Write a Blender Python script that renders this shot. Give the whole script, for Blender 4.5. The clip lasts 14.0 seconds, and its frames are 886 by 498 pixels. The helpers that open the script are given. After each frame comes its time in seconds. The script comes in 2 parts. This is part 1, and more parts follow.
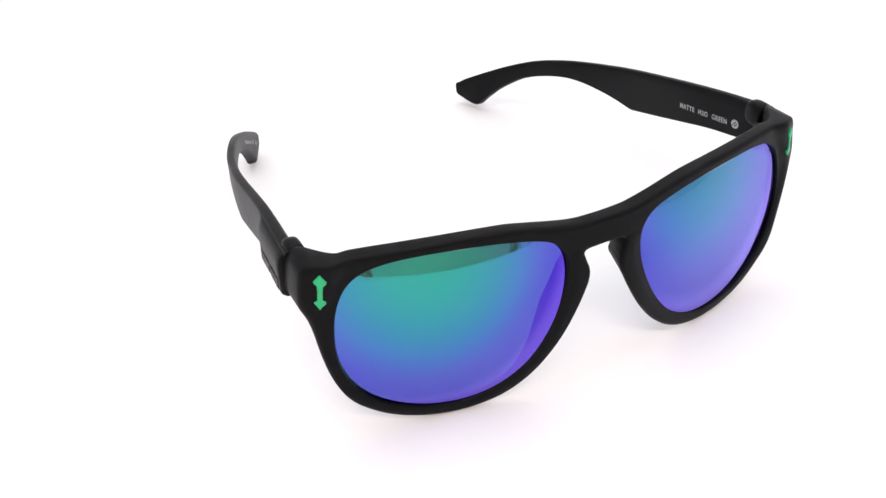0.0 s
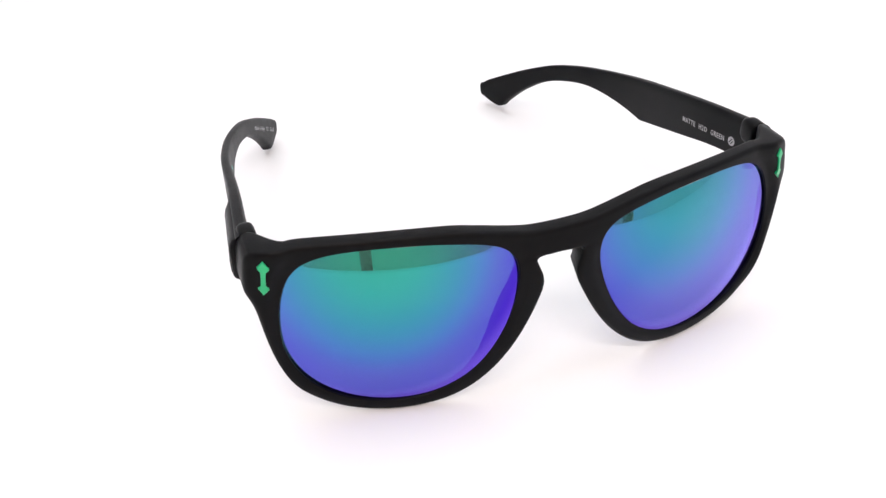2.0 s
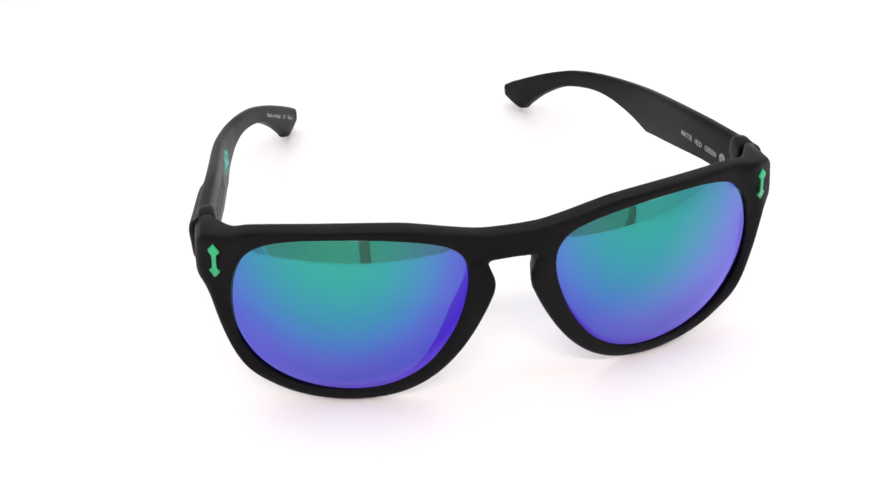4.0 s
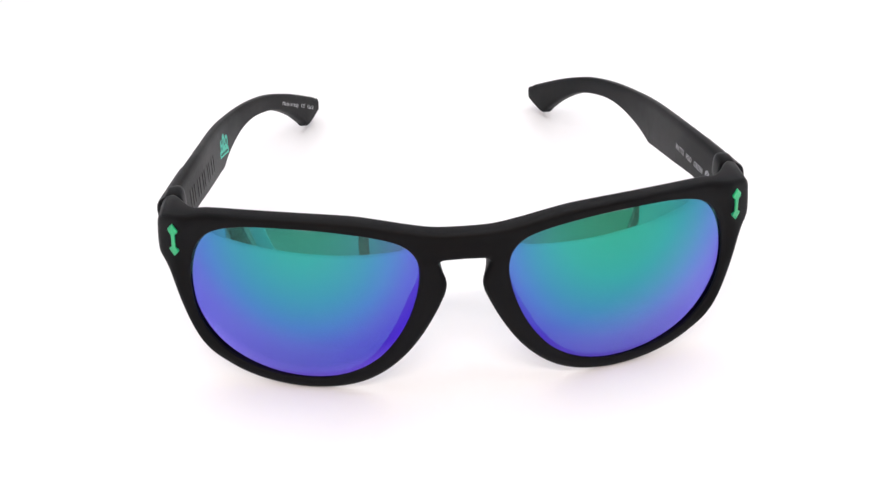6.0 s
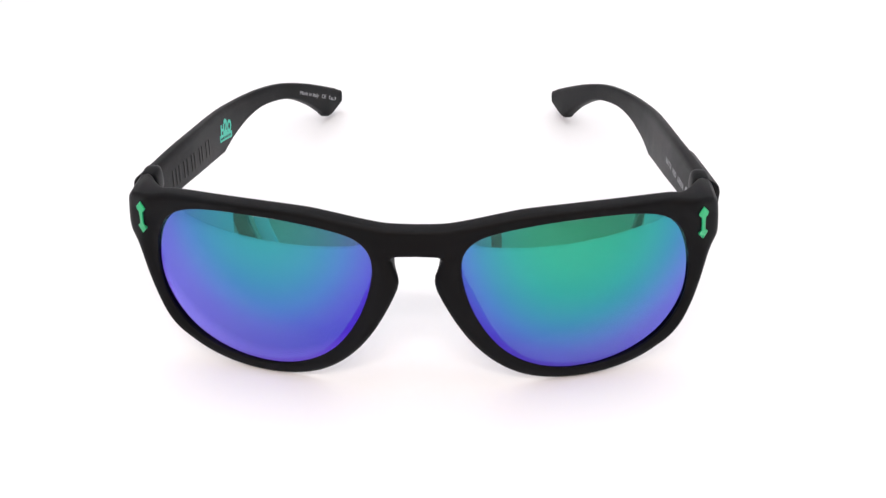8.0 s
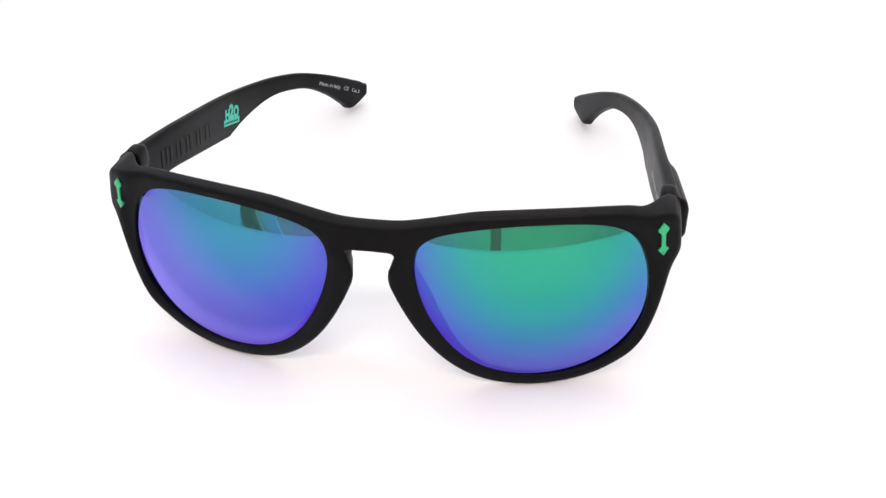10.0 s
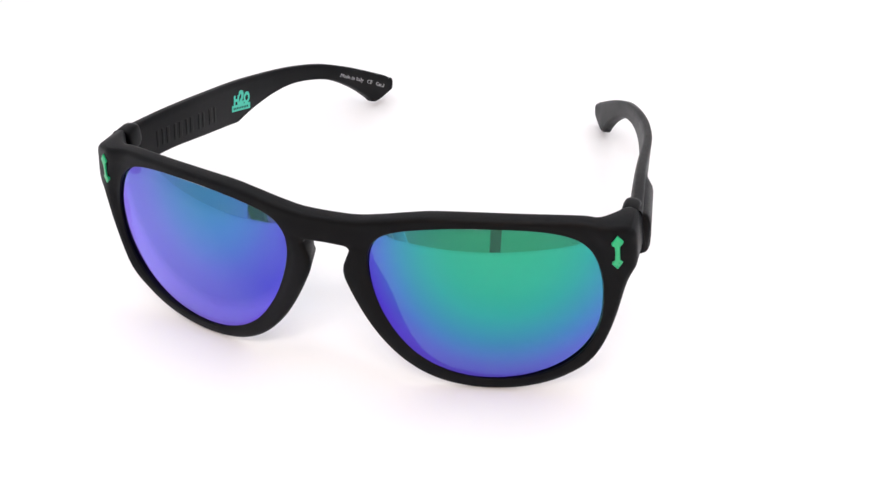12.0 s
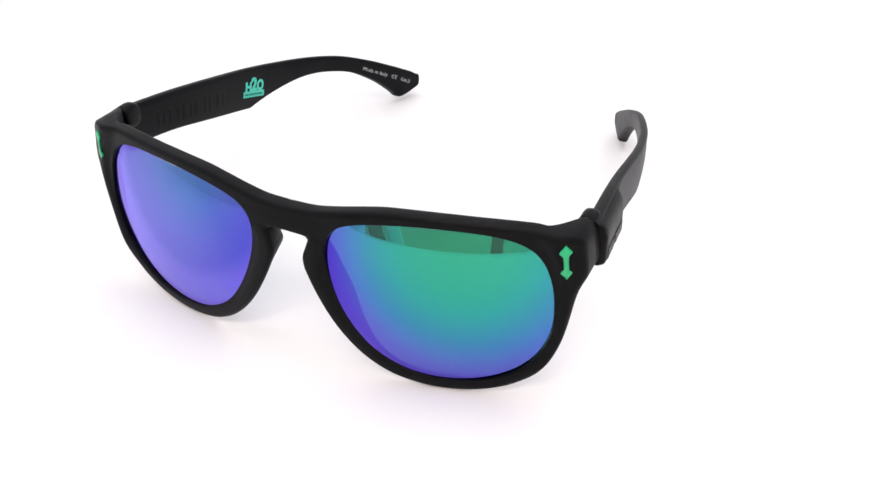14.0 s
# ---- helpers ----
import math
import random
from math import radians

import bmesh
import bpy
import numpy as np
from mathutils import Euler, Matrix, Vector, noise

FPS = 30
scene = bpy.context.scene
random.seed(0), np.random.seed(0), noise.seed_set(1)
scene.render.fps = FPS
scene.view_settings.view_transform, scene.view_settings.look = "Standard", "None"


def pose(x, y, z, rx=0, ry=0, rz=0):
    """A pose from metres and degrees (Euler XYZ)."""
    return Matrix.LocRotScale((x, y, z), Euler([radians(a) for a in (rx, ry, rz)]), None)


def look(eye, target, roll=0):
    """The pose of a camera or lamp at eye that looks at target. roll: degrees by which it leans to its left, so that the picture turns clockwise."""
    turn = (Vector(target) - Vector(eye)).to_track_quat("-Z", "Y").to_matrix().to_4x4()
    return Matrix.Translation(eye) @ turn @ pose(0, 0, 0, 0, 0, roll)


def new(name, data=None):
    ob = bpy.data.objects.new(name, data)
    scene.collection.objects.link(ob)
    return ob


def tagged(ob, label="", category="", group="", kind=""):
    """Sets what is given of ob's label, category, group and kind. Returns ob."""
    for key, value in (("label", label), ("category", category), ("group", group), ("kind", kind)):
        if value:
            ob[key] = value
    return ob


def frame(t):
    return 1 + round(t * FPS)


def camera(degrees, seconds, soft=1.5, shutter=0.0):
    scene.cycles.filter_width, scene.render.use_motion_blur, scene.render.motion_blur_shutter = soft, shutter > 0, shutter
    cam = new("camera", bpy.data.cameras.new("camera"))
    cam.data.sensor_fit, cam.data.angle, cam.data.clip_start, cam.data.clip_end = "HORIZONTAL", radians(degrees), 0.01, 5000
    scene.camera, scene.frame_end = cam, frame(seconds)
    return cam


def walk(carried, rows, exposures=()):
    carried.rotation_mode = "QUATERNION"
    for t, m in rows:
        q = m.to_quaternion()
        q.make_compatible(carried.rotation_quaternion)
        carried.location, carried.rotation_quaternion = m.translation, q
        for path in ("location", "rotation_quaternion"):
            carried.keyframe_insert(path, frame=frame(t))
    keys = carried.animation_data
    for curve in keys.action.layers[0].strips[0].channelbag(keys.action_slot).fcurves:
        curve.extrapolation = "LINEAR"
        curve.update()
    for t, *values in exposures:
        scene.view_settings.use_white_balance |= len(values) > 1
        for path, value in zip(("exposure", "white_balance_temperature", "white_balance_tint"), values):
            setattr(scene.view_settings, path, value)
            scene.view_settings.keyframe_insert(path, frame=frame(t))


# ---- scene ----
# One millimetre, and the height by which the plan lies over the sheet
MM = 0.001
Z0 = 0.4

# ---- camera: it stands still, the sunglasses turn before it ----
cam = camera(49.495, 14.0, soft=1.4)
CAM = pose(0.0, -0.27076, 0.17296, 54.575, 0, 1.774) @ pose(0, 0, 0, 0, 0, -1.335)
walk(cam, [(0.0, CAM), (14.0, CAM)], exposures=[(0.0, 0.0), (14.0, 0.0)])

# ---- world and lamps ----
world = bpy.data.worlds.new("world")
scene.world = world
world.use_nodes = True
world.node_tree.nodes["Background"].inputs["Color"].default_value = (0.8, 0.85, 1.0, 1)
world.node_tree.nodes["Background"].inputs["Strength"].default_value = 0.1


def area_lamp(name, m, sx, sy, power, colour):
    data = bpy.data.lights.new(name, "AREA")
    data.shape, data.size, data.size_y, data.energy, data.color = "RECTANGLE", sx, sy, power, colour
    ob = new(name, data)
    ob.matrix_world = m
    return ob


# The lit ceiling of the tent
area_lamp("tent_lamp", look((0, 0.06, 0.75), (0, 0.06, 0)), 0.88, 0.56, 3.31, (0.968, 0.982, 1.0))
# Added unseen lamp: brightens the mirrored wall and table, fills the tent's front
area_lamp("room_fill", look((0.0, -0.62, 0.80), (0, -1.12, 0.08)), 0.7, 0.3, 10.0, (1.0, 0.95, 0.92))


# ---- materials ----
def material(name):
    m = bpy.data.materials.new(name)
    m.use_nodes = True
    nt = m.node_tree
    return m, nt, nt.nodes["Principled BSDF"]


def node(nt, kind, **values):
    n = nt.nodes.new(kind)
    for key, value in values.items():
        n.inputs[key.replace("_", " ")].default_value = value
    return n


def surface(name, colour, rough, spread=0.1, scale=300.0, bump=0.0, bump_scale=4000.0, metal=0.0, rough_spread=0.08, shine=0.5):
    """A worn, grainy surface: colour and gloss vary at two scales, with a fine relief."""
    m, nt, b = material(name)
    at = nt.nodes.new("ShaderNodeTexCoord")
    broad = node(nt, "ShaderNodeTexNoise", Scale=scale * 0.2, Detail=3.0)
    fine = node(nt, "ShaderNodeTexNoise", Scale=scale, Detail=5.0)
    mixed = nt.nodes.new("ShaderNodeMath")
    mixed.operation = "ADD"
    for n in (broad, fine):
        nt.links.new(at.outputs["Object"], n.inputs["Vector"])
    nt.links.new(broad.outputs["Fac"], mixed.inputs[0])
    nt.links.new(fine.outputs["Fac"], mixed.inputs[1])
    ramp = node(nt, "ShaderNodeMapRange", From_Min=0.6, From_Max=1.4, To_Min=1.0 - spread, To_Max=1.0 + spread)
    nt.links.new(mixed.outputs[0], ramp.inputs["Value"])
    tint = nt.nodes.new("ShaderNodeVectorMath")
    tint.operation = "SCALE"
    tint.inputs[0].default_value = colour
    nt.links.new(ramp.outputs["Result"], tint.inputs["Scale"])
    nt.links.new(tint.outputs["Vector"], b.inputs["Base Color"])
    gloss = node(nt, "ShaderNodeMapRange", From_Min=0.6, From_Max=1.4, To_Min=rough - rough_spread, To_Max=rough + rough_spread)
    nt.links.new(mixed.outputs[0], gloss.inputs["Value"])
    nt.links.new(gloss.outputs["Result"], b.inputs["Roughness"])
    b.inputs["Metallic"].default_value = metal
    b.inputs["Specular IOR Level"].default_value = shine
    if bump:
        grain = node(nt, "ShaderNodeTexNoise", Scale=bump_scale, Detail=2.0)
        nt.links.new(at.outputs["Object"], grain.inputs["Vector"])
        relief = node(nt, "ShaderNodeBump", Strength=bump, Distance=0.0001)
        nt.links.new(grain.outputs["Fac"], relief.inputs["Height"])
        nt.links.new(relief.outputs["Normal"], b.inputs["Normal"])
    return m


def lens_coating(name, shift):
    """A mirror coating on dark plastic: its gloss goes from green over blue to violet as it is met more flatly,
    towards the lens's edge and towards its foot, where the coating is thinner."""
    m, nt, b = material(name)
    nt.nodes.remove(b)

    def vector(kind, a, c):
        n = nt.nodes.new("ShaderNodeVectorMath")
        n.operation = kind
        nt.links.new(a, n.inputs[0])
        if isinstance(c, tuple):
            n.inputs[1].default_value = c
        else:
            nt.links.new(c, n.inputs[1])
        return n.outputs["Value" if kind == "DOT_PRODUCT" else "Vector"]

    def total(a, c, times=1.0):
        n = nt.nodes.new("ShaderNodeMath")
        n.operation = "MULTIPLY_ADD"
        nt.links.new(a, n.inputs[0])
        n.inputs[1].default_value = times
        if isinstance(c, float):
            n.inputs[2].default_value = c
        else:
            nt.links.new(c, n.inputs[2])
        return n.outputs[0]

    facing = node(nt, "ShaderNodeLayerWeight", Blend=0.5).outputs["Facing"]
    at = nt.nodes.new("ShaderNodeUVMap").outputs["UV"]
    rim = vector("DOT_PRODUCT", vector("MULTIPLY", at, (0.385, 0.131, 0.0)), at)
    foot = vector("DOT_PRODUCT", at, (0.0, -0.18, 0.0))
    hue = total(facing, total(rim, total(foot, shift)), 1.25)
    ramp = nt.nodes.new("ShaderNodeValToRGB")
    stops = [(0.0, (0.012, 0.305, 0.19)), (0.10, (0.012, 0.295, 0.215)), (0.22, (0.013, 0.265, 0.265)), (0.40, (0.028, 0.185, 0.37)), (0.52, (0.046, 0.13, 0.45)),
             (0.66, (0.066, 0.068, 0.49)), (0.76, (0.064, 0.036, 0.49)), (0.87, (0.056, 0.02, 0.50)), (1.0, (0.11, 0.05, 0.62))]
    while len(ramp.color_ramp.elements) < len(stops):
        ramp.color_ramp.elements.new(0.5)
    for e, (where, colour) in zip(ramp.color_ramp.elements, stops):
        e.position, e.color = where, (*colour, 1)
    mirror = node(nt, "ShaderNodeBsdfGlossy", Roughness=0.03)
    nt.links.new(hue, ramp.inputs["Fac"])
    nt.links.new(ramp.outputs["Color"], mirror.inputs["Color"])
    # the bare plastic's own gloss, met flatly
    flat = node(nt, "ShaderNodeMapRange", From_Min=0.28, From_Max=0.8, To_Min=0.0, To_Max=0.18)
    nt.links.new(facing, flat.inputs["Value"])
    sheen = node(nt, "ShaderNodeBsdfGlossy", Roughness=0.05)
    nt.links.new(flat.outputs["Result"], sheen.inputs["Color"])
    smoke = node(nt, "ShaderNodeBsdfTransparent", Color=(0.035, 0.090, 0.068, 1))
    out = smoke.outputs[0]
    for layer in (mirror, sheen):
        both = nt.nodes.new("ShaderNodeAddShader")
        nt.links.new(layer.outputs[0], both.inputs[0])
        nt.links.new(out, both.inputs[1])
        out = both.outputs[0]
    nt.links.new(out, nt.nodes["Material Output"].inputs["Surface"])
    return m


def clear_back():
    m, nt, b = material("lens_back")
    nt.nodes.remove(b)
    clear = node(nt, "ShaderNodeBsdfTransparent", Color=(0.9, 0.9, 0.9, 1))
    nt.links.new(clear.outputs[0], nt.nodes["Material Output"].inputs["Surface"])
    return m


RUBBER = surface("matte_black_rubber", (0.0018, 0.0021, 0.0029), 0.42, 0.2, 400, 0.25, 5000, rough_spread=0.05, shine=0.11)
for key, value in (("Sheen Weight", 0.035), ("Sheen Roughness", 0.35), ("Sheen Tint", (0.82, 0.91, 1.0, 1))):
    RUBBER.node_tree.nodes["Principled BSDF"].inputs[key].default_value = value
GLOSS_BLACK = surface("gloss_black_plastic", (0.003, 0.003, 0.0035), 0.32, 0.2, 500, shine=0.1)
STRUT = surface("grey_brown_plastic", (0.16, 0.12, 0.10), 0.5, 0.15, 60, 0.1, 900)
STEEL = surface("dark_hinge_steel", (0.02, 0.02, 0.022), 0.4, 0.15, 600, shine=0.3)
GREEN = surface("green_enamel", (0.012, 0.45, 0.18), 0.32, 0.10, 900, 0.1, 3000)
MINT = surface("mint_print", (0.05, 0.56, 0.42), 0.5, 0.15, 900)
GREY_PRINT = surface("pale_grey_print", (0.42, 0.42, 0.44), 0.6, 0.25, 1500)
SHEET = surface("white_sheet", (0.856, 0.855, 0.872), 0.6, 0.012, 25, 0.03, 900)
FABRIC = surface("white_tent_fabric", (0.85, 0.85, 0.86), 0.8, 0.02, 40, 0.1, 1500)
PLASTER = surface("warm_grey_plaster", (0.74, 0.64, 0.58), 0.8, 0.08, 6, 0.2, 300)
BOARDS = surface("pale_table_wood", (0.58, 0.44, 0.36), 0.5, 0.2, 12, 0.1, 200)
POST = surface("red_brown_wood", (0.62, 0.10, 0.08), 0.45, 0.2, 30, 0.1, 300)
COATINGS, LENS_BACK = {-1: lens_coating("mirror_coating_bluer", 0.12), 1: lens_coating("mirror_coating_greener", -0.05)}, clear_back()


# ---- mesh helpers ----
def part(name, bm, mat, parent=None, label="", smooth=True):
    """Links a bmesh as one mesh object, under parent where it is given."""
    me = bpy.data.meshes.new(name)
    bm.normal_update()
    for e in bm.edges:
        e.smooth = len(e.link_faces) != 2 or e.calc_face_angle(0.0) < 0.9
    bm.to_mesh(me)
    bm.free()
    for f in me.polygons:
        f.use_smooth = smooth
    for m in (mat if isinstance(mat, tuple) else (mat,)):
        me.materials.append(m)
    ob = new(name, me)
    ob.parent = parent
    if label:
        tagged(ob, label)
    return ob


def grid_faces(bm, rows, closed=False, material_index=0):
    """Quads between rows of vertices of equal length."""
    for a, b in zip(rows, rows[1:]):
        n = len(a)
        for i in range(n if closed else n - 1):
            j = (i + 1) % n
            quad = [a[i], a[j], b[j], b[i]]
            if len(set(quad)) == 4:
                f = bm.faces.new(quad)
                f.material_index = material_index


def slab(bm, lo, hi, bevel=0.0, segments=2):
    """A box from corner to corner with rounded edges."""
    made = bmesh.ops.create_cube(bm, size=1.0)["verts"]
    for v in made:
        v.co = Vector([a + (b - a) * (c + 0.5) for a, b, c in zip(lo, hi, v.co)])
    if bevel:
        edges = list({e for v in made for e in v.link_edges})
        bmesh.ops.bevel(bm, geom=edges, offset=bevel, segments=segments, affect="EDGES", profile=0.5)


def smooth_line(points, steps):
    """Catmull-Rom through the points."""
    pts = [np.array(p, float) for p in points]
    pts = [2 * pts[0] - pts[1], *pts, 2 * pts[-1] - pts[-2]]
    out = []
    for i in range(1, len(pts) - 2):
        a, b, c, d = pts[i - 1:i + 3]
        for k in range(steps):
            t = k / steps
            out.append(0.5 * (2 * b + (c - a) * t + (2 * a - 5 * b + 4 * c - d) * t * t + (3 * b - a - 3 * c + d) * t ** 3))
    out.append(pts[-2])
    return np.array(out)


def resample(line, n):
    d = np.concatenate([[0], np.cumsum(np.hypot(*np.diff(line, axis=0).T))])
    s = np.linspace(0, d[-1], n)
    return np.stack([np.interp(s, d, line[:, 0]), np.interp(s, d, line[:, 1])], 1)


# ---- the place: a white tent on a table, in a room ----
def sheet():
    """One white sheet: its front is the round edge of the stand; it rises in a curve at the back."""
    bm = bmesh.new()
    side, back, radius, half, high, round_edge = -0.2245, 0.42, 0.16, 0.46, 0.78, 0.325
    rows = []
    for x in np.concatenate([[-half, -0.35], np.linspace(-0.235, 0.235, 41), [0.35, half]]):
        front = min(side, -math.sqrt(max(0.0, round_edge ** 2 - x * x)))
        line = [(front, -0.012), (front, -0.003), (front + 0.003, 0.0)]
        line += [(y, 0.0) for y in np.linspace(front + 0.04, back - radius, 14)]
        line += [(back - radius + radius * math.sin(a), radius - radius * math.cos(a)) for a in np.linspace(0.1, math.pi / 2, 14)]
        line += [(back, z) for z in np.linspace(radius + 0.05, high, 6)]
        rows.append([bm.verts.new((x, y, z)) for y, z in line])
    grid_faces(bm, rows)
    bmesh.ops.recalc_face_normals(bm, faces=bm.faces)
    return tagged(part("ground", bm, SHEET), "smooth white seamless sheet curving up behind", "backdrop", kind="structure")


def tent_wall(name, lo, hi, label):
    bm = bmesh.new()
    slab(bm, lo, hi, 0.002)
    return tagged(part(name, bm, FABRIC, smooth=False), label, "wall", kind="structure")


def tent():
    for side, name in ((-1, "west"), (1, "east")):
        # each side is one curved sheet, closing in towards the opening
        bm = bmesh.new()
        bend = [(0.211, -0.238), (0.30, -0.155), (0.38, -0.05), (0.435, 0.08), (0.461, 0.25), (0.463, 0.45)]
        line = [tuple(p) for p in smooth_line(bend, 5)]
        outer = [tuple(p) for p in smooth_line([(x + 0.012, y - 0.006) for x, y in bend], 5)]
        rows = [[bm.verts.new((side * x, y, z)) for x, y in line + outer[::-1]] for z in (-0.010, 0.78)]
        grid_faces(bm, rows, closed=True)
        bm.faces.new(rows[0])
        bm.faces.new(rows[1])
        bmesh.ops.recalc_face_normals(bm, faces=bm.faces)
        tagged(part("wall_" + name, bm, FABRIC, smooth=False), "white curved fabric side of a photo tent", "wall", kind="structure")
    tent_wall("ceiling", (-0.475, -0.2245, 0.781), (0.475, 0.45, 0.795), "white fabric top of a photo tent")
    bm = bmesh.new()
    slab(bm, (-0.86, -1.2, -0.050), (0.86, 0.66, -0.014), 0.004)
    tagged(part("tabletop", bm, BOARDS), "pale wooden tabletop under the photo tent", "table", kind="structure")


def room():
    def wall(name, lo, hi, mat, label, category):
        bm = bmesh.new()
        slab(bm, lo, hi)
        tagged(part(name, bm, mat, smooth=False), label, category, kind="structure")
    wall("ceiling_room", (-0.86, -1.2, 1.10), (0.86, 0.66, 1.15), PLASTER, "plain warm grey ceiling", "ceiling")
    wall("wall_south", (-0.86, -1.2, -0.014), (0.86, -1.15, 1.10), PLASTER, "plain warm grey wall", "wall")
    wall("wall_north", (-0.86, 0.61, -0.014), (0.86, 0.66, 1.10), PLASTER, "plain warm grey wall", "wall")
    wall("wall_room_west", (-0.86, -1.15, -0.014), (-0.81, 0.61, 1.10), PLASTER, "plain warm grey wall", "wall")
    wall("wall_room_east", (0.81, -1.15, -0.014), (0.86, 0.61, 1.10), PLASTER, "plain warm grey wall", "wall")
    wall("trim_post", (-0.023, -0.372, -0.014), (-0.004, -0.352, 0.14), POST, "red-brown wooden post on the tabletop", "post")
    # added strips and a white card, leaning outwards, for shapes mirrored in the lenses
    for name, x0, x1, y0, y1, mat, label in (
            ("trim_strut_west", -0.226, -0.186, -0.272, -0.264, STRUT, "grey-brown leaning strip, added for the lens reflection"),
            ("trim_strut_east", 0.212, 0.232, -0.272, -0.264, STRUT, "grey-brown leaning strip, added for the lens reflection"),
            ("trim_card_west", -0.184, -0.150, -0.286, -0.282, FABRIC, "white leaning card, added for the lens reflection")):
        bm = bmesh.new()
        slab(bm, (x0, y0, -0.014), (x1, y1, 0.11), 0.001)
        for v in bm.verts:
            v.co.x += math.copysign(0.6, x0) * (v.co.z + 0.005)
        tagged(part(name, bm, mat, smooth=False), label, "strut" if mat is STRUT else "card", kind="structure")


sheet()
tent()
room()


# ---- the sunglasses, in millimetres: x across, y from the front to the tips, z up ----
def proud(x):
    """The end pieces stand proud of the lens's outer end."""
    return 1.6 * step(60, 67, x) - 0.2 * max(0.0, x - 67)


def belly(z):
    """The rims come forward at half height."""
    return 1.3 * max(0.0, 1 - ((z - 22) / 22) ** 2)


def face_y(x, z):
    """The front face: curved round the head, leaning slightly back at the top."""
    k = 0.0052
    return -11.5 + k * x * x / (1 + math.sqrt(max(0.05, 1 - (k * x) ** 2))) + 0.055 * (z - 35)


LENS_C = (40.0, 25.0)


def relax(line, passes, closed=False):
    """Evens out a line's bends."""
    line = np.array(line, float)
    for _ in range(passes):
        if closed:
            line = 0.25 * np.roll(line, 1, 0) + 0.5 * line + 0.25 * np.roll(line, -1, 0)
        else:
            line[1:-1] = 0.25 * line[:-2] + 0.5 * line[1:-1] + 0.25 * line[2:]
    return line


LENS_EDGE = [(67.0, 26), (66.7, 31), (65.7, 36), (63.8, 40.8), (60.6, 44.3), (56.2, 46.2), (50, 47.2), (42, 47.4), (33, 47.1), (24, 46.0), (18, 44.7),
             (14, 43.1), (11.6, 40.6), (10.6, 37.2), (10.9, 32.7), (12.4, 27), (15.1, 20.6), (18.6, 14.8), (22.6, 10.1), (27.8, 6.3), (34, 3.8),
             (40.5, 3.0), (47, 3.4), (53, 4.9), (58.4, 7.7), (62.7, 11.8), (65.4, 16.7), (66.8, 21.5)]
_edge = relax(resample(smooth_line(LENS_EDGE + LENS_EDGE[:1], 8), 181)[:-1], 10, True)
_turn = np.arctan2(_edge[:, 1] - LENS_C[1], _edge[:, 0] - LENS_C[0])
_order = np.argsort(_turn)
EDGE_A = np.concatenate([_turn[_order] - 2 * math.pi, _turn[_order], _turn[_order] + 2 * math.pi])
EDGE_R = np.tile(np.hypot(_edge[_order, 0] - LENS_C[0], _edge[_order, 1] - LENS_C[1]), 3)


def lens_radius(a):
    return float(np.interp(math.atan2(math.sin(a), math.cos(a)), EDGE_A, EDGE_R))


def lens_rim(n, grow=0.0):
    """The edge of a lens in x and z, from the bridge's top round over the outer end."""
    out = []
    for i in range(n):
        a = math.pi * 0.85 - 2 * math.pi * i / n
        r = lens_radius(a) + grow
        out.append((LENS_C[0] + r * math.cos(a), LENS_C[1] + r * math.sin(a)))
    return np.array(out)


BROW = smooth_line([(0, 45.9), (7, 46.1), (13, 47.1), (20, 48.5), (27, 49.5), (40, 49.9), (55, 49.7), (64, 49.1), (68.7, 48.6), (71.1, 47.9)], 8)
SIDE = smooth_line([(71.1, 47.9), (72.2, 46.6), (72.8, 44.5), (73.4, 39.4), (73.2, 37.0), (72.2, 34.9), (71.4, 32.0), (70.9, 28), (70.1, 23), (68.6, 16.2),
                    (65.5, 9.4), (59.9, 4.2), (52.4, 1.0), (45, -0.35), (37, -0.45), (28.8, 0.9), (20.8, 5.0), (13.4, 13.0), (9.0, 20.6), (5.6, 27.4), (4.4, 31.5), (4.5, 33.8)], 6)
SIDE = np.concatenate([SIDE[:25], relax(SIDE[25:-9], 25), SIDE[-9:]])
NOTCH = smooth_line([(4.5, 33.8), (5.4, 36.2), (6.0, 38.0)], 4)
KEYHOLE = smooth_line([(6.0, 38.0), (5.2, 38.8), (3.0, 38.9), (0.0, 39.0)], 4)


def edge_distance(points, line):
    """The distance of each point from a chain of short lines."""
    a, b = line[:-1], line[1:]
    ab = b - a
    best = np.full(len(points), 1e9)
    for p0, d in zip(a, ab):
        t = np.clip(((points - p0) @ d) / (d @ d + 1e-12), 0, 1)
        best = np.minimum(best, np.hypot(*(points - p0 - t[:, None] * d).T))
    return best


def step(a, b, v):
    t = min(1.0, max(0.0, (v - a) / (b - a)))
    return t * t * (3 - 2 * t)


def nose(x, z):
    """The pads that rest on the nose."""
    return 4.2 * math.exp(-((z - 27.5) / 9.5) ** 2) * step(30, 9, x) if x < 30 else 0.0


def depth(x, z):
    """How thick the frame is: deeper at the nose and at the ends that carry the temples."""
    end = 6.2 * step(62.5, 69.6, x) * step(33.5, 37.5, z)
    slim = 0.9 * step(24, 14, z) * step(40, 28, x) + 0.8 * step(56, 63, x) * step(35, 30, z)
    return 2.45 + 0.5 * step(4, 16, z) + 1.45 * step(12, 38, z) + nose(x, z) + end - slim


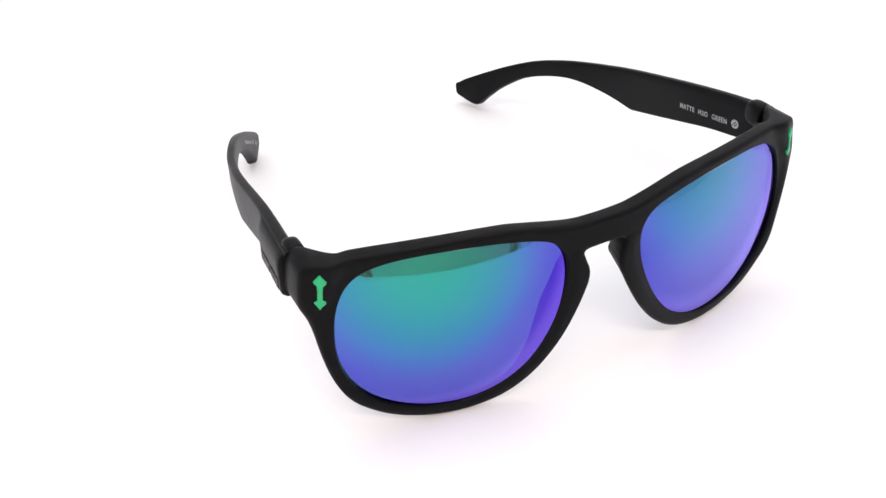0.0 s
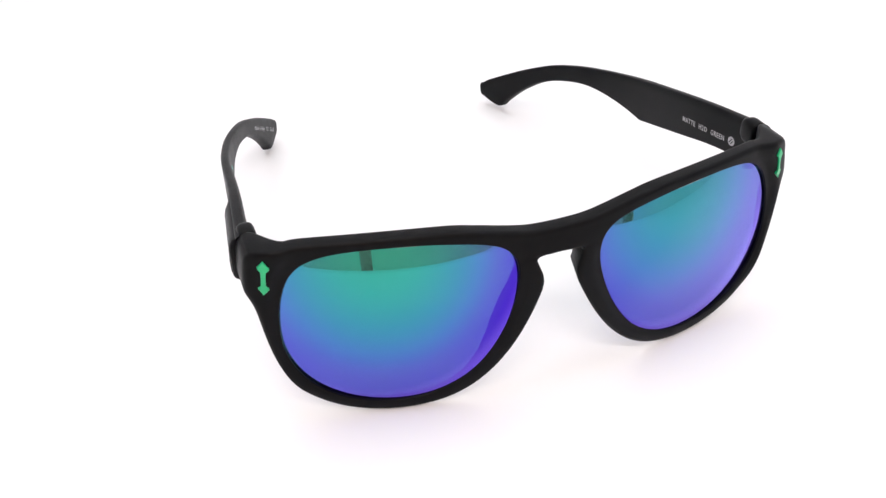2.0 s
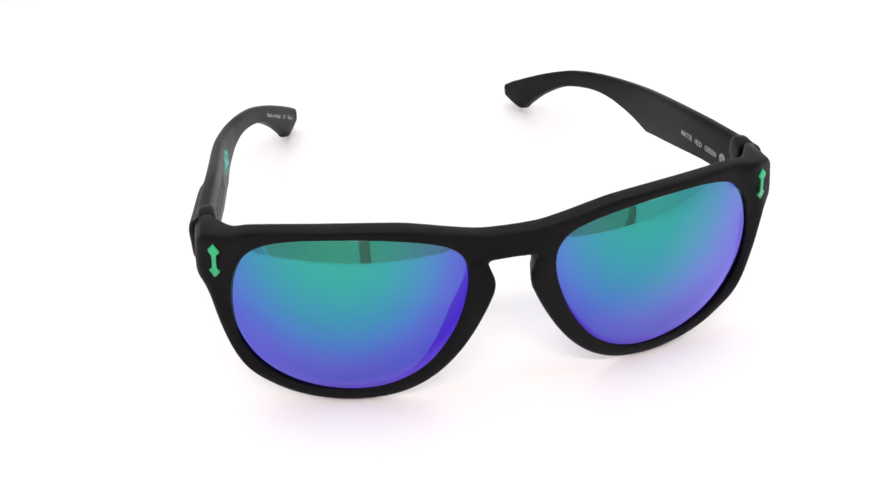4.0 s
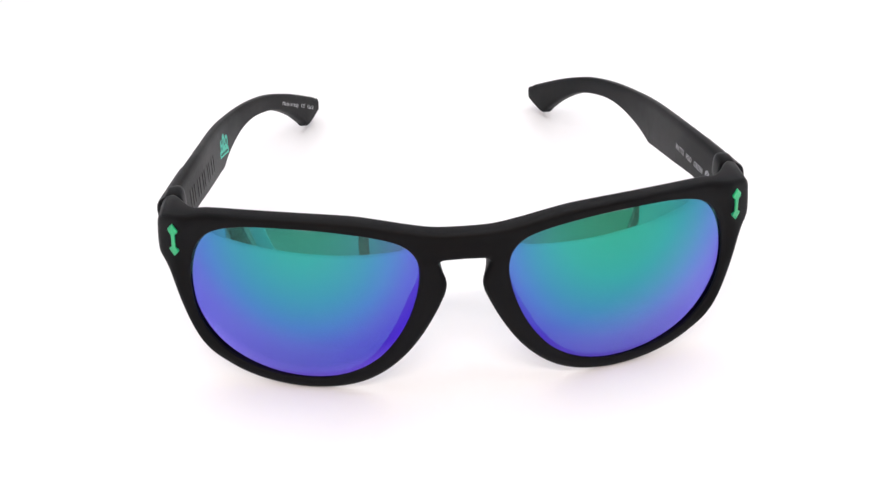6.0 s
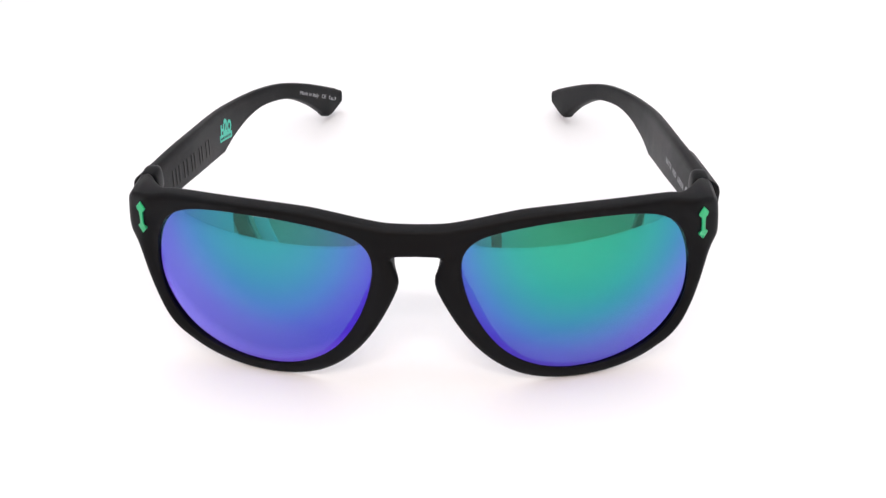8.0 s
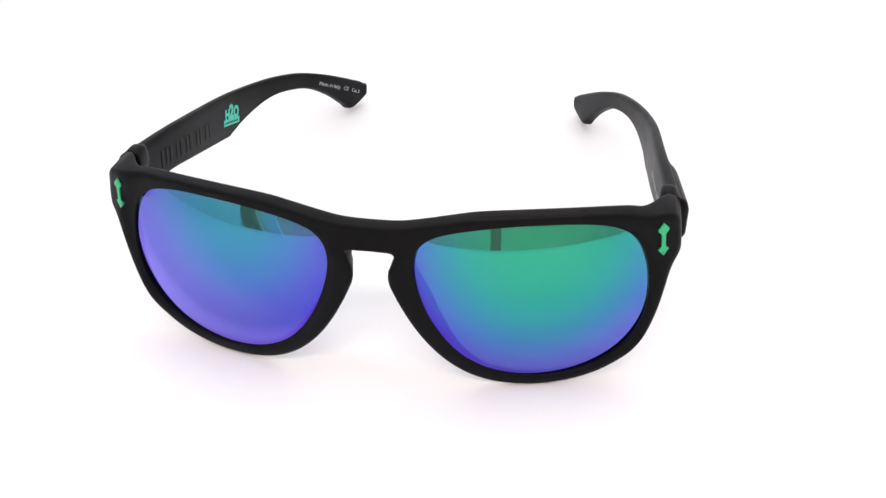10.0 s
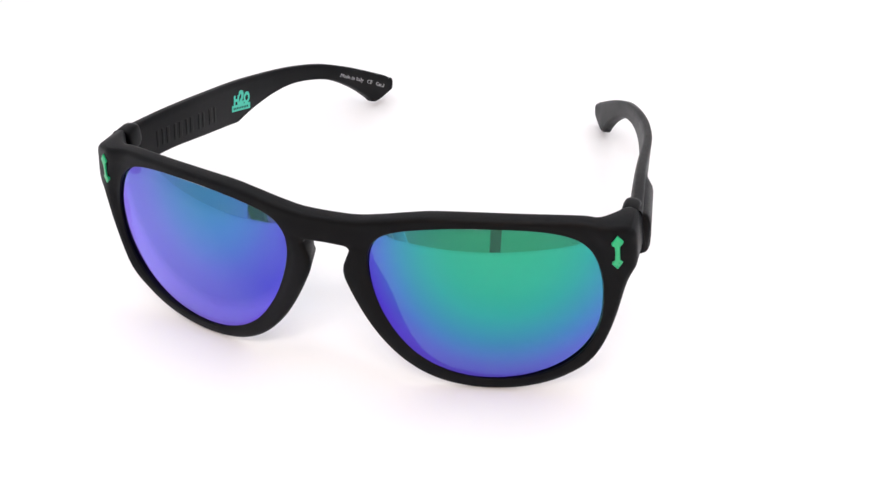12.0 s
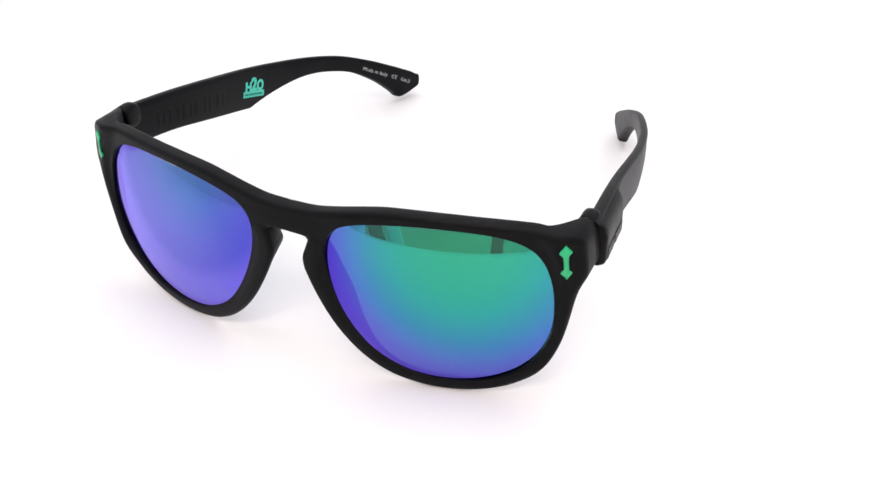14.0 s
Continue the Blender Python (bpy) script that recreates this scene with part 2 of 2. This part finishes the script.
def front_frame(root):
    """Both rims, the bridge and the end pieces in one piece, with rounded edges."""
    outer = np.concatenate([BROW, SIDE[1:], NOTCH[1:], KEYHOLE[1:]])
    bridge = np.array([(0.0, z) for z in (39.0, 39.07, 39.2, 39.4, 39.68, 40.0, 41.0, 42.5, 44.0, 44.9, 45.22, 45.5, 45.7, 45.83, 45.9)])
    loop = np.concatenate([outer, bridge[1:-1]])
    n_outer = len(outer)
    # each point of the outer line is joined with the point of the lens's edge that lies towards the lens's middle
    def turn(x, z):
        return math.atan2(z - LENS_C[1], x - LENS_C[0])

    angles = np.unwrap(np.arctan2(loop[:, 1] - LENS_C[1], loop[:, 0] - LENS_C[0]))
    # round the bridge the strips lead to points of the edge at about the same height
    whole = 2 * math.pi
    n_brow, n_side, n_notch = len(BROW), len(BROW) + len(SIDE) - 1, len(BROW) + len(SIDE) + len(NOTCH) - 2
    last = n_side - 14
    ties = [(last, angles[last]), (n_side - 1, turn(10.9, 34.2) - whole), (n_notch - 1, turn(10.7, 37.4) - whole), (n_outer - 1, turn(11.3, 39.9) - whole),
            (len(loop), turn(15.5, 43.8) - whole)]
    first = 30
    for i in range(len(loop)):
        if i >= last:
            angles[i] = np.interp(i, [a for a, _ in ties], [b for _, b in ties])
        elif i < first:
            angles[i] = np.interp(i, [0, first], [turn(15.5, 43.8), angles[first]])
    angles = np.concatenate([angles, [angles[0] - whole]])
    for _ in range(4):
        angles[1:-1] = 0.25 * angles[:-2] + 0.5 * angles[1:-1] + 0.25 * angles[2:]
    inner = np.array([(LENS_C[0] + lens_radius(a) * math.cos(a), LENS_C[1] + lens_radius(a) * math.sin(a)) for a in angles[:-1]])
    steps = [0.0, 0.02, 0.06, 0.12, 0.2, 0.32, 0.45, 0.58, 0.7, 0.8, 0.88, 0.94, 0.98, 1.0]
    lens_edge = lens_rim(200)
    lens_edge = np.concatenate([lens_edge, lens_edge[:1]])
    n = len(loop)
    flat = np.array([inner[i] + (loop[i] - inner[i]) * s for i in range(n) for s in steps])
    to_lens, to_outer = edge_distance(flat, lens_edge), edge_distance(flat, outer)
    bm = bmesh.new()
    for side in (-1, 1):
        front, back = [], []
        for i in range(n):
            rf, rb = [], []
            for k in range(len(steps)):
                x, z = flat[i * len(steps) + k]
                drop = 0.0
                for d, r in ((to_lens[i * len(steps) + k], 0.3), (to_outer[i * len(steps) + k], 1.15)):
                    if d < r:
                        drop += r - math.sqrt(max(0.0, r * r - (r - d) ** 2))
                swell = belly(z) * (0.45 + 0.55 * step(0.0, 0.5, steps[k]))
                y = face_y(x, z) - swell - proud(x) * step(1.2, 5.0, to_lens[i * len(steps) + k])
                rf.append(bm.verts.new((side * x, y + drop, z)))
                # the rim narrows towards its back
                away = np.array((x, z)) - LENS_C
                lean = 2.3 + 1.4 * step(58, 66, x) + 2.4 * step(30, 14, x) * (1 - 0.7 * step(22, 32, z)) + 3.4 * step(24, 10, z) * step(38, 20, x)
                lean = min(lean, (0.72 + 0.2 * step(52, 60, x)) * np.hypot(*(loop[i] - inner[i])))
                away = away / np.hypot(*away) * lean * steps[k] * step(0, 8, x) * (1 - step(33, 37, z))
                x, z = x - away[0], z - away[1] - 0.2 * step(43, 47, z) * step(64, 68, x)
                # behind the lens the rim ends at the lens's back, but for the nose
                full = depth(x, z) + swell
                thin = min(full, 2.0 + swell) + 5.5 * math.exp(-((z - 22) / 12) ** 2) * step(30, 9, x)
                rb.append(bm.verts.new((side * x, y + thin + (full - thin) * step(0.0, 0.6, steps[k]) - drop, z)))
            front.append(rf)
            back.append(rb)
        front.append(front[0])
        back.append(back[0])
        grid_faces(bm, front)
        grid_faces(bm, back)
        grid_faces(bm, [[r[0] for r in front], [r[0] for r in back]])
        grid_faces(bm, [[front[i][-1] for i in range(n_outer)], [back[i][-1] for i in range(n_outer)]])
    bmesh.ops.remove_doubles(bm, verts=bm.verts, dist=0.02)
    bmesh.ops.recalc_face_normals(bm, faces=bm.faces)
    bmesh.ops.scale(bm, vec=(MM, MM, MM), verts=bm.verts)
    bmesh.ops.translate(bm, vec=(0, 0, Z0 * MM), verts=bm.verts)
    ob = part("front_frame", bm, RUBBER, root, "matte black front with keyhole bridge")
    return ob


def lens_y(x, z):
    """The lens bulges between the edges of its rim."""
    e = ((x - 38.5) / 29) ** 2 + ((z - 26) / 22.5) ** 2
    return face_y(x, z) + 0.2 - 2.78 * (1 - e)


def lens(root, side):
    bm = bmesh.new()
    n, rings = 96, 16
    edge = lens_rim(n, 0.15)
    c = np.array(LENS_C)
    skins = []
    for back in (0.0, 1.6):
        middle = bm.verts.new((side * c[0], lens_y(*c) + back, c[1]))
        rows = []
        for k in range(1, rings + 1):
            rows.append([bm.verts.new((side * p[0], lens_y(*p) + back, p[1])) for p in (c + (e - c) * k / rings for e in edge)])
        for i in range(n):
            f = bm.faces.new((middle, rows[0][i], rows[0][(i + 1) % n]))
            f.material_index = 1 if back else 0
        grid_faces(bm, rows, closed=True, material_index=1 if back else 0)
        skins.append(rows[-1])
    grid_faces(bm, skins, closed=True, material_index=1)
    bmesh.ops.recalc_face_normals(bm, faces=bm.faces)
    bmesh.ops.scale(bm, vec=(MM, MM, MM), verts=bm.verts)
    bmesh.ops.translate(bm, vec=(0, 0, Z0 * MM), verts=bm.verts)
    # the map runs from the lens's middle to its edge
    chart = bm.loops.layers.uv.new("reach")
    for f in bm.faces:
        for loop in f.loops:
            x, z = abs(loop.vert.co.x) / MM, loop.vert.co.z / MM - Z0
            loop[chart].uv = ((x - 44) / 28, (z - 26) / 21)
    return part("lens", bm, (COATINGS[side], LENS_BACK), root, "green to violet iridescent mirrored lens")


def arrow(root, side):
    """A two-headed arrow, proud of the end piece, with bevelled edges."""
    half = [(0.0, 4.6), (1.28, 2.85), (1.2, 2.5), (0.56, 1.95), (0.5, 0.0)]
    ring = half + [(x, -z) for x, z in half[-2::-1]] + [(-x, z) for x, z in ([(x, -z) for x, z in half[1:]] + half[-2:0:-1])]
    bm = bmesh.new()
    rows = []
    for shrink, lift in ((1.0, 0.3), (1.0, -0.35), (0.86, -0.62), (0.45, -0.70)):
        row = []
        for x, z in ring:
            cx, cz = 68.95 - 0.105 * z * shrink + x * shrink, 42.1 + z * (1 - (1 - shrink) * 0.45)
            row.append(bm.verts.new((side * cx, face_y(cx, cz) - proud(cx) + lift, cz)))
        rows.append(row)
    grid_faces(bm, rows, closed=True)
    bm.faces.new(rows[-1])
    bm.faces.new(rows[0])
    bmesh.ops.recalc_face_normals(bm, faces=bm.faces)
    bmesh.ops.scale(bm, vec=(MM, MM, MM), verts=bm.verts)
    bmesh.ops.translate(bm, vec=(0, 0, Z0 * MM), verts=bm.verts)
    return part("arrow_inlay", bm, GREEN, root, "bright green two-headed arrow inlay", smooth=False)


# the temple's inner face, seen from above, and its upper and lower edge from the side
TEMPLE_Y = [-10, 10, 20, 41, 66, 80, 90, 105, 118, 130, 139, 160]
TEMPLE_X = [69.2, 69.2, 68.5, 66.9, 65.6, 63.6, 61.2, 56.1, 50.4, 44.9, 40.5, 29]
TEMPLE_TOP = [(11.2, 47.4), (20, 46.2), (31, 44.6), (43, 42.4), (57, 39.4), (66.5, 37.3), (70.0, 36.5), (73.5, 35.7), (84.5, 33.1), (97, 30.1), (109, 26.2), (120, 20.9),
              (128, 16.3), (131.5, 14.2), (134.4, 12.4), (137.4, 10.5), (139.5, 8.7)]
TEMPLE_LOW = [(11.2, 35.5), (20, 34.0), (31, 32.1), (42, 29.4), (54, 26.3), (62.3, 24.2), (64.8, 23.6), (67.3, 23.8), (79, 24.7), (93, 24.6), (104, 22.0), (113, 18.1),
              (122, 11.4), (128.4, 5.0), (131.2, 1.8), (134.4, 1.9), (138.8, 3.5)]


def inner_x(y):
    return float(np.interp(y, FINE_Y, FINE_X))


_line = smooth_line(list(zip(TEMPLE_Y, TEMPLE_X)), 8)
FINE_Y, FINE_X = _line[:, 0], _line[:, 1]


def temple_thickness(y):
    return float(np.interp(y, [0, 12, 40, 75, 100, 120, 135, 145], [3.5, 3.5, 3.0, 2.6, 2.7, 3.3, 3.7, 3.7]))


def temple(root, side):
    top, low = smooth_line(TEMPLE_TOP, 6), smooth_line(TEMPLE_LOW, 6)
    bm = bmesh.new()
    rows = []
    count = len(top)
    corner = [(-1, -1), (1, -1), (1, 1), (-1, 1)]

    def ring(t, b, shrink):
        mid, up = (t + b) / 2, (t - b) / 2
        h = np.hypot(*up)
        up = up / h
        w = temple_thickness(mid[0]) / 2
        r = min(1.2, 0.6 * w)
        row = []
        for q, (sx, sz) in enumerate(corner):
            rz = 2.2 if (sx, sz) == (-1, 1) else r
            rz = min(rz, 0.8 * h)
            for k in range(5):
                a = math.pi * (1 + q * 0.5) + k * math.pi / 8
                u = (sx * (w - r) + r * math.cos(a)) * shrink
                v = sz * (h - rz) + rz * math.sin(a)
                v *= 1 - (1 - shrink) * min(1, w / h) * 0.75
                y, z = mid + up * v
                row.append(bm.verts.new((side * (inner_x(y) + w + u), y, z)))
        return row
    for i in range(count):
        rows.append(ring(top[i], low[i], 1.0))
    along = (top[-1] - top[-4] + low[-1] - low[-4])
    along = along / np.hypot(*along)
    for shrink, out in ((0.95, 0.4), (0.82, 0.8), (0.6, 1.1), (0.3, 1.25)):
        rows.append(ring(top[-1] + along * out, low[-1] + along * out, shrink))
    grid_faces(bm, rows, closed=True)
    bm.faces.new(rows[0])
    bm.faces.new(rows[-1])
    bmesh.ops.recalc_face_normals(bm, faces=bm.faces)
    bmesh.ops.scale(bm, vec=(MM, MM, MM), verts=bm.verts)
    bmesh.ops.translate(bm, vec=(0, 0, Z0 * MM), verts=bm.verts)
    return part("temple", bm, RUBBER, root, "matte black temple with down-turned tip")


def on_temple(side, y, z, slope, u, v, lift):
    """A point on the inner face: u along it from (y, z), v across, lift away from it."""
    c, s = math.cos(slope), math.sin(slope)
    run = u * c - v * s
    # the face bends inwards towards the tip, so that a length along it covers less of y
    lean = (inner_x(y + run + 0.5) - inner_x(y + run - 0.5))
    yy = y + run / math.sqrt(1 + lean * lean)
    zz = z + u * s + v * c
    return Vector((side * (inner_x(yy) - lift), yy, zz + Z0)) * MM


def lettering(name, text, parent, side, y, z, slope, height, length, mat, label, bold=0.0, spread=1.0):
    """A line of raised writing on the inner face of a temple."""
    data = bpy.data.curves.new(name, "FONT")
    data.body, data.size, data.extrude, data.resolution_u, data.offset = text, 1.0, 0.02, 3, bold
    data.space_character, data.space_word = spread, 1.0 + 1.6 * (spread - 1.0)
    source = new(name, data)
    bpy.context.view_layer.update()
    me = bpy.data.meshes.new_from_object(source.evaluated_get(bpy.context.evaluated_depsgraph_get()))
    bpy.data.objects.remove(source)
    co = np.array([v.co[:] for v in me.vertices])
    wide, high = co[:, 0].max(), 0.7
    forward = -1 if side > 0 else 1
    for v in me.vertices:
        u, w = v.co.x / wide * length * forward, v.co.y / high * height
        v.co = on_temple(side, y, z, slope, u, w, 0.05 + (0.05 if v.co.z > 0 else 0.0))
    me.materials.append(mat)
    ob = new(name, me)
    ob.parent = parent
    tagged(ob, label)
    return ob


def plates(name, parent, side, y, z, slope, boxes, mat, label, lift=0.1, edge=0.05):
    """Plain raised plates on the inner face; each box is u, v, length, height."""
    bm = bmesh.new()
    for u, v, length, height in boxes:
        rows = []
        for shrink, up in ((0, -0.1), (0, lift * 0.7), (edge, lift)):
            row = []
            nu = max(2, int(length / 0.8))
            line = [(u + shrink + (length - 2 * shrink) * k / nu, v + shrink) for k in range(nu + 1)]
            line += [(u + shrink + (length - 2 * shrink) * k / nu, v + height - shrink) for k in range(nu, -1, -1)]
            for a, b in line:
                row.append(bm.verts.new(on_temple(side, y, z, slope, a, b, up)))
            rows.append(row)
        grid_faces(bm, rows, closed=True)
        m = len(rows[-1])
        for k in range(m // 2 - 1):
            bm.faces.new((rows[-1][k], rows[-1][k + 1], rows[-1][m - 2 - k], rows[-1][m - 1 - k]))
    bmesh.ops.recalc_face_normals(bm, faces=bm.faces)
    return part(name, bm, mat, parent, label, smooth=False)


def disc(name, parent, side, y, z, radius, mat, label):
    bm = bmesh.new()
    rows = []
    for r, up in ((radius, -0.05), (radius, 0.07), (radius * 0.9, 0.1)):
        rows.append([bm.verts.new(on_temple(side, y, z, 0, r * math.cos(a), r * math.sin(a), up)) for a in np.linspace(0, 2 * math.pi, 28, endpoint=False)])
    grid_faces(bm, rows, closed=True)
    bm.faces.new(rows[-1])
    bmesh.ops.recalc_face_normals(bm, faces=bm.faces)
    return part(name, bm, mat, parent, label)


def outer_plate(parent, side):
    """The thicker part of a temple's outside behind the hinge: it swells out below the upper edge and ends in a step, with raised marks."""
    swell = 2.3 if side > 0 else 1.8

    def edges(y):
        top, low = np.interp(y, *np.array(TEMPLE_TOP).T), np.interp(y, *np.array(TEMPLE_LOW).T)
        return top - 0.7, low - 0.2

    bm = bmesh.new()
    rows = []
    for y, rise in [(11.35, 0.35), (11.7, 0.85), *[(y, 1.0) for y in np.linspace(12.4, 32.4, 12)], (33.2, 0.9), (34.2, 0.62), (36.0, 0.35), (38.5, 0.05)]:
        x = inner_x(y) + temple_thickness(y)
        zt, zl = edges(y)
        out = swell * rise
        row = []
        for a, b in ((-0.6, 1.0), (0.02, 1.0), (out * 0.45, 0.955), (out * 0.8, 0.86), (out, 0.72), (out, 0.1), (out * 0.85, 0.03), (out * 0.4, -0.02), (-0.6, -0.02)):
            row.append(bm.verts.new(Vector((side * (x + a), y, zl + (zt - zl) * b + Z0)) * MM))
        rows.append(row)
    grid_faces(bm, rows, closed=True)
    bm.faces.new(rows[0])
    bm.faces.new(rows[-1])
    bmesh.ops.recalc_face_normals(bm, faces=bm.faces)
    plate = part("outer_plate", bm, RUBBER, parent, "raised matte black plate")
    for k in range(8):
        y = 13.6 + 2.3 * k
        x = inner_x(y + 0.7) + temple_thickness(y + 0.7) + swell
        zt, zl = edges(y + 0.7)
        bm = bmesh.new()
        slab(bm, (min(side * (x - 0.3), side * (x + 0.22)) * MM, y * MM, (zl + 1.2 + Z0) * MM),
             (max(side * (x - 0.3), side * (x + 0.22)) * MM, (y + (1.5 if k != 3 else 0.8)) * MM, (zl + 4.4 + Z0) * MM), 0.12 * MM)
        part("raised_mark", bm, GLOSS_BLACK, parent, "raised gloss black mark", smooth=False)
    return plate


def hinge(parent, side):
    """The knuckle between front and temple."""
    bm = bmesh.new()
    for k in range(3):
        made = bmesh.ops.create_cone(bm, cap_ends=True, segments=20, radius1=1.4, radius2=1.4, depth=2.3)["verts"]
        for v in made:
            v.co += Vector((side * 67.2, 10.2, 37.0 + 2.6 * k))
    slab(bm, (min(side * 67.4, side * 70.5), 9.0, 36.2), (max(side * 67.4, side * 70.5), 12.4, 43.0), 0.4)
    bmesh.ops.scale(bm, vec=(MM, MM, MM), verts=bm.verts)
    bmesh.ops.translate(bm, vec=(0, 0, Z0 * MM), verts=bm.verts)
    return part("hinge", bm, STEEL, parent, "dark metal hinge", smooth=False)


def knuckle(parent, side):
    """The rounded shoulder at the temple's front end."""
    bm = bmesh.new()
    rows = []
    for y, grow in ((10.95, 0.80), (11.2, 0.95), (11.7, 1.0), (14.6, 1.0), (15.8, 0.94), (16.8, 0.78), (17.6, 0.45)):
        row = []
        for k in range(24):
            a = 2 * math.pi * k / 24
            u, v = math.cos(a), math.sin(a)
            e = 0.6
            u, v = math.copysign(abs(u) ** e, u), math.copysign(abs(v) ** e, v)
            row.append(bm.verts.new((side * (69.7 + 2.3 * u * grow), y, 44.5 + 3.6 * v * grow)))
        rows.append(row)
    grid_faces(bm, rows, closed=True)
    bm.faces.new(rows[0])
    bm.faces.new(rows[-1])
    bmesh.ops.recalc_face_normals(bm, faces=bm.faces)
    bmesh.ops.scale(bm, vec=(MM, MM, MM), verts=bm.verts)
    bmesh.ops.translate(bm, vec=(0, 0, Z0 * MM), verts=bm.verts)
    return part("shoulder", bm, RUBBER, parent, "rounded matte black shoulder")


def sunglasses():
    root = new("sunglasses")
    tagged(root, "matte black sunglasses with iridescent mirrored lenses, open on white sheet", "sunglasses")
    parts = [front_frame(root)]
    for side in (-1, 1):
        parts += [lens(root, side), arrow(root, side)]
        arm = temple(root, side)
        parts.append(arm)
        outer_plate(arm, side)
        hinge(arm, side)
        knuckle(arm, side)
        if side > 0:
            lettering("lettering", "MATTE  H2O  GREEN", arm, side, 42.4, 34.5, math.radians(-7.5), 1.55, 19.3, GREY_PRINT, "pale grey printed capitals", 0.012, 1.15)
            disc("emblem", arm, side, 20.4, 38.3, 1.35, GREY_PRINT, "round pale grey emblem")
            plates("emblem_mark", arm, side, 20.4, 38.3, math.radians(-50), [(-0.9, 0.12, 1.8, 0.3), (-0.7, -0.55, 1.4, 0.3)], RUBBER, "dark bars on the emblem", lift=0.14)
        else:
            lettering("lettering", "Made in Italy   CE   Cat.3", arm, side, 115.6, 18.7, math.radians(-29), 1.35, 25.4, GREY_PRINT, "pale grey printed line")
            for letter, u, v, height, length in (("H", 0.0, 0.1, 3.0, 3.1), ("2", 2.9, 0.1, 4.3, 3.0), ("O", 5.8, 0.1, 3.5, 3.3)):
                c, d = math.cos(math.radians(-17)), math.sin(math.radians(-17))
                lettering("badge_letter", letter, arm, side, 63.1 + u * c - v * d, 30.4 + u * d + v * c, math.radians(-17), height, length, MINT, "mint green raised character", 0.055)
            plates("badge", arm, side, 62.3, 30.5, math.radians(-17), [(0, -1.9, 10.4, 2.05)], MINT, "mint green bar")
            plates("badge_marks", arm, side, 62.3, 30.5, math.radians(-17), [(0.8 + 0.98 * k, -1.3, 0.55, 0.7) for k in range(9)], RUBBER, "row of tiny dark marks", lift=0.16)
            for u, wide in ((0, 1.0), (2.4, 1.0), (4.6, 1.3), (8.2, 1.0), (10.6, 1.5), (14.0, 1.0), (16.2, 1.4), (20.4, 1.0), (22.6, 1.0), (26.2, 1.6), (29.0, 1.0)):
                plates("raised_bar", arm, side, 23.0, 36.2, math.radians(-12), [(u, 0.2, wide, 4.9)], GLOSS_BLACK, "raised gloss black bar", lift=0.12, edge=0.2)
    # the thing's own point is the middle of the turning stand
    for ob in parts:
        ob.location = (-9.656 * MM, -75.643 * MM, 0)
    return root


GLASSES = sunglasses()


def motions():
    # a steady turn, 3.8 degrees a second
    rows = [(t, 28.752 - 3.8043 * t) for t in (0.0, 2.0, 4.0, 6.0, 8.0, 10.0, 12.0, 14.0)]
    walk(GLASSES, [(t, pose(0, 0, 0, 0, 0, a)) for t, a in rows])


motions()
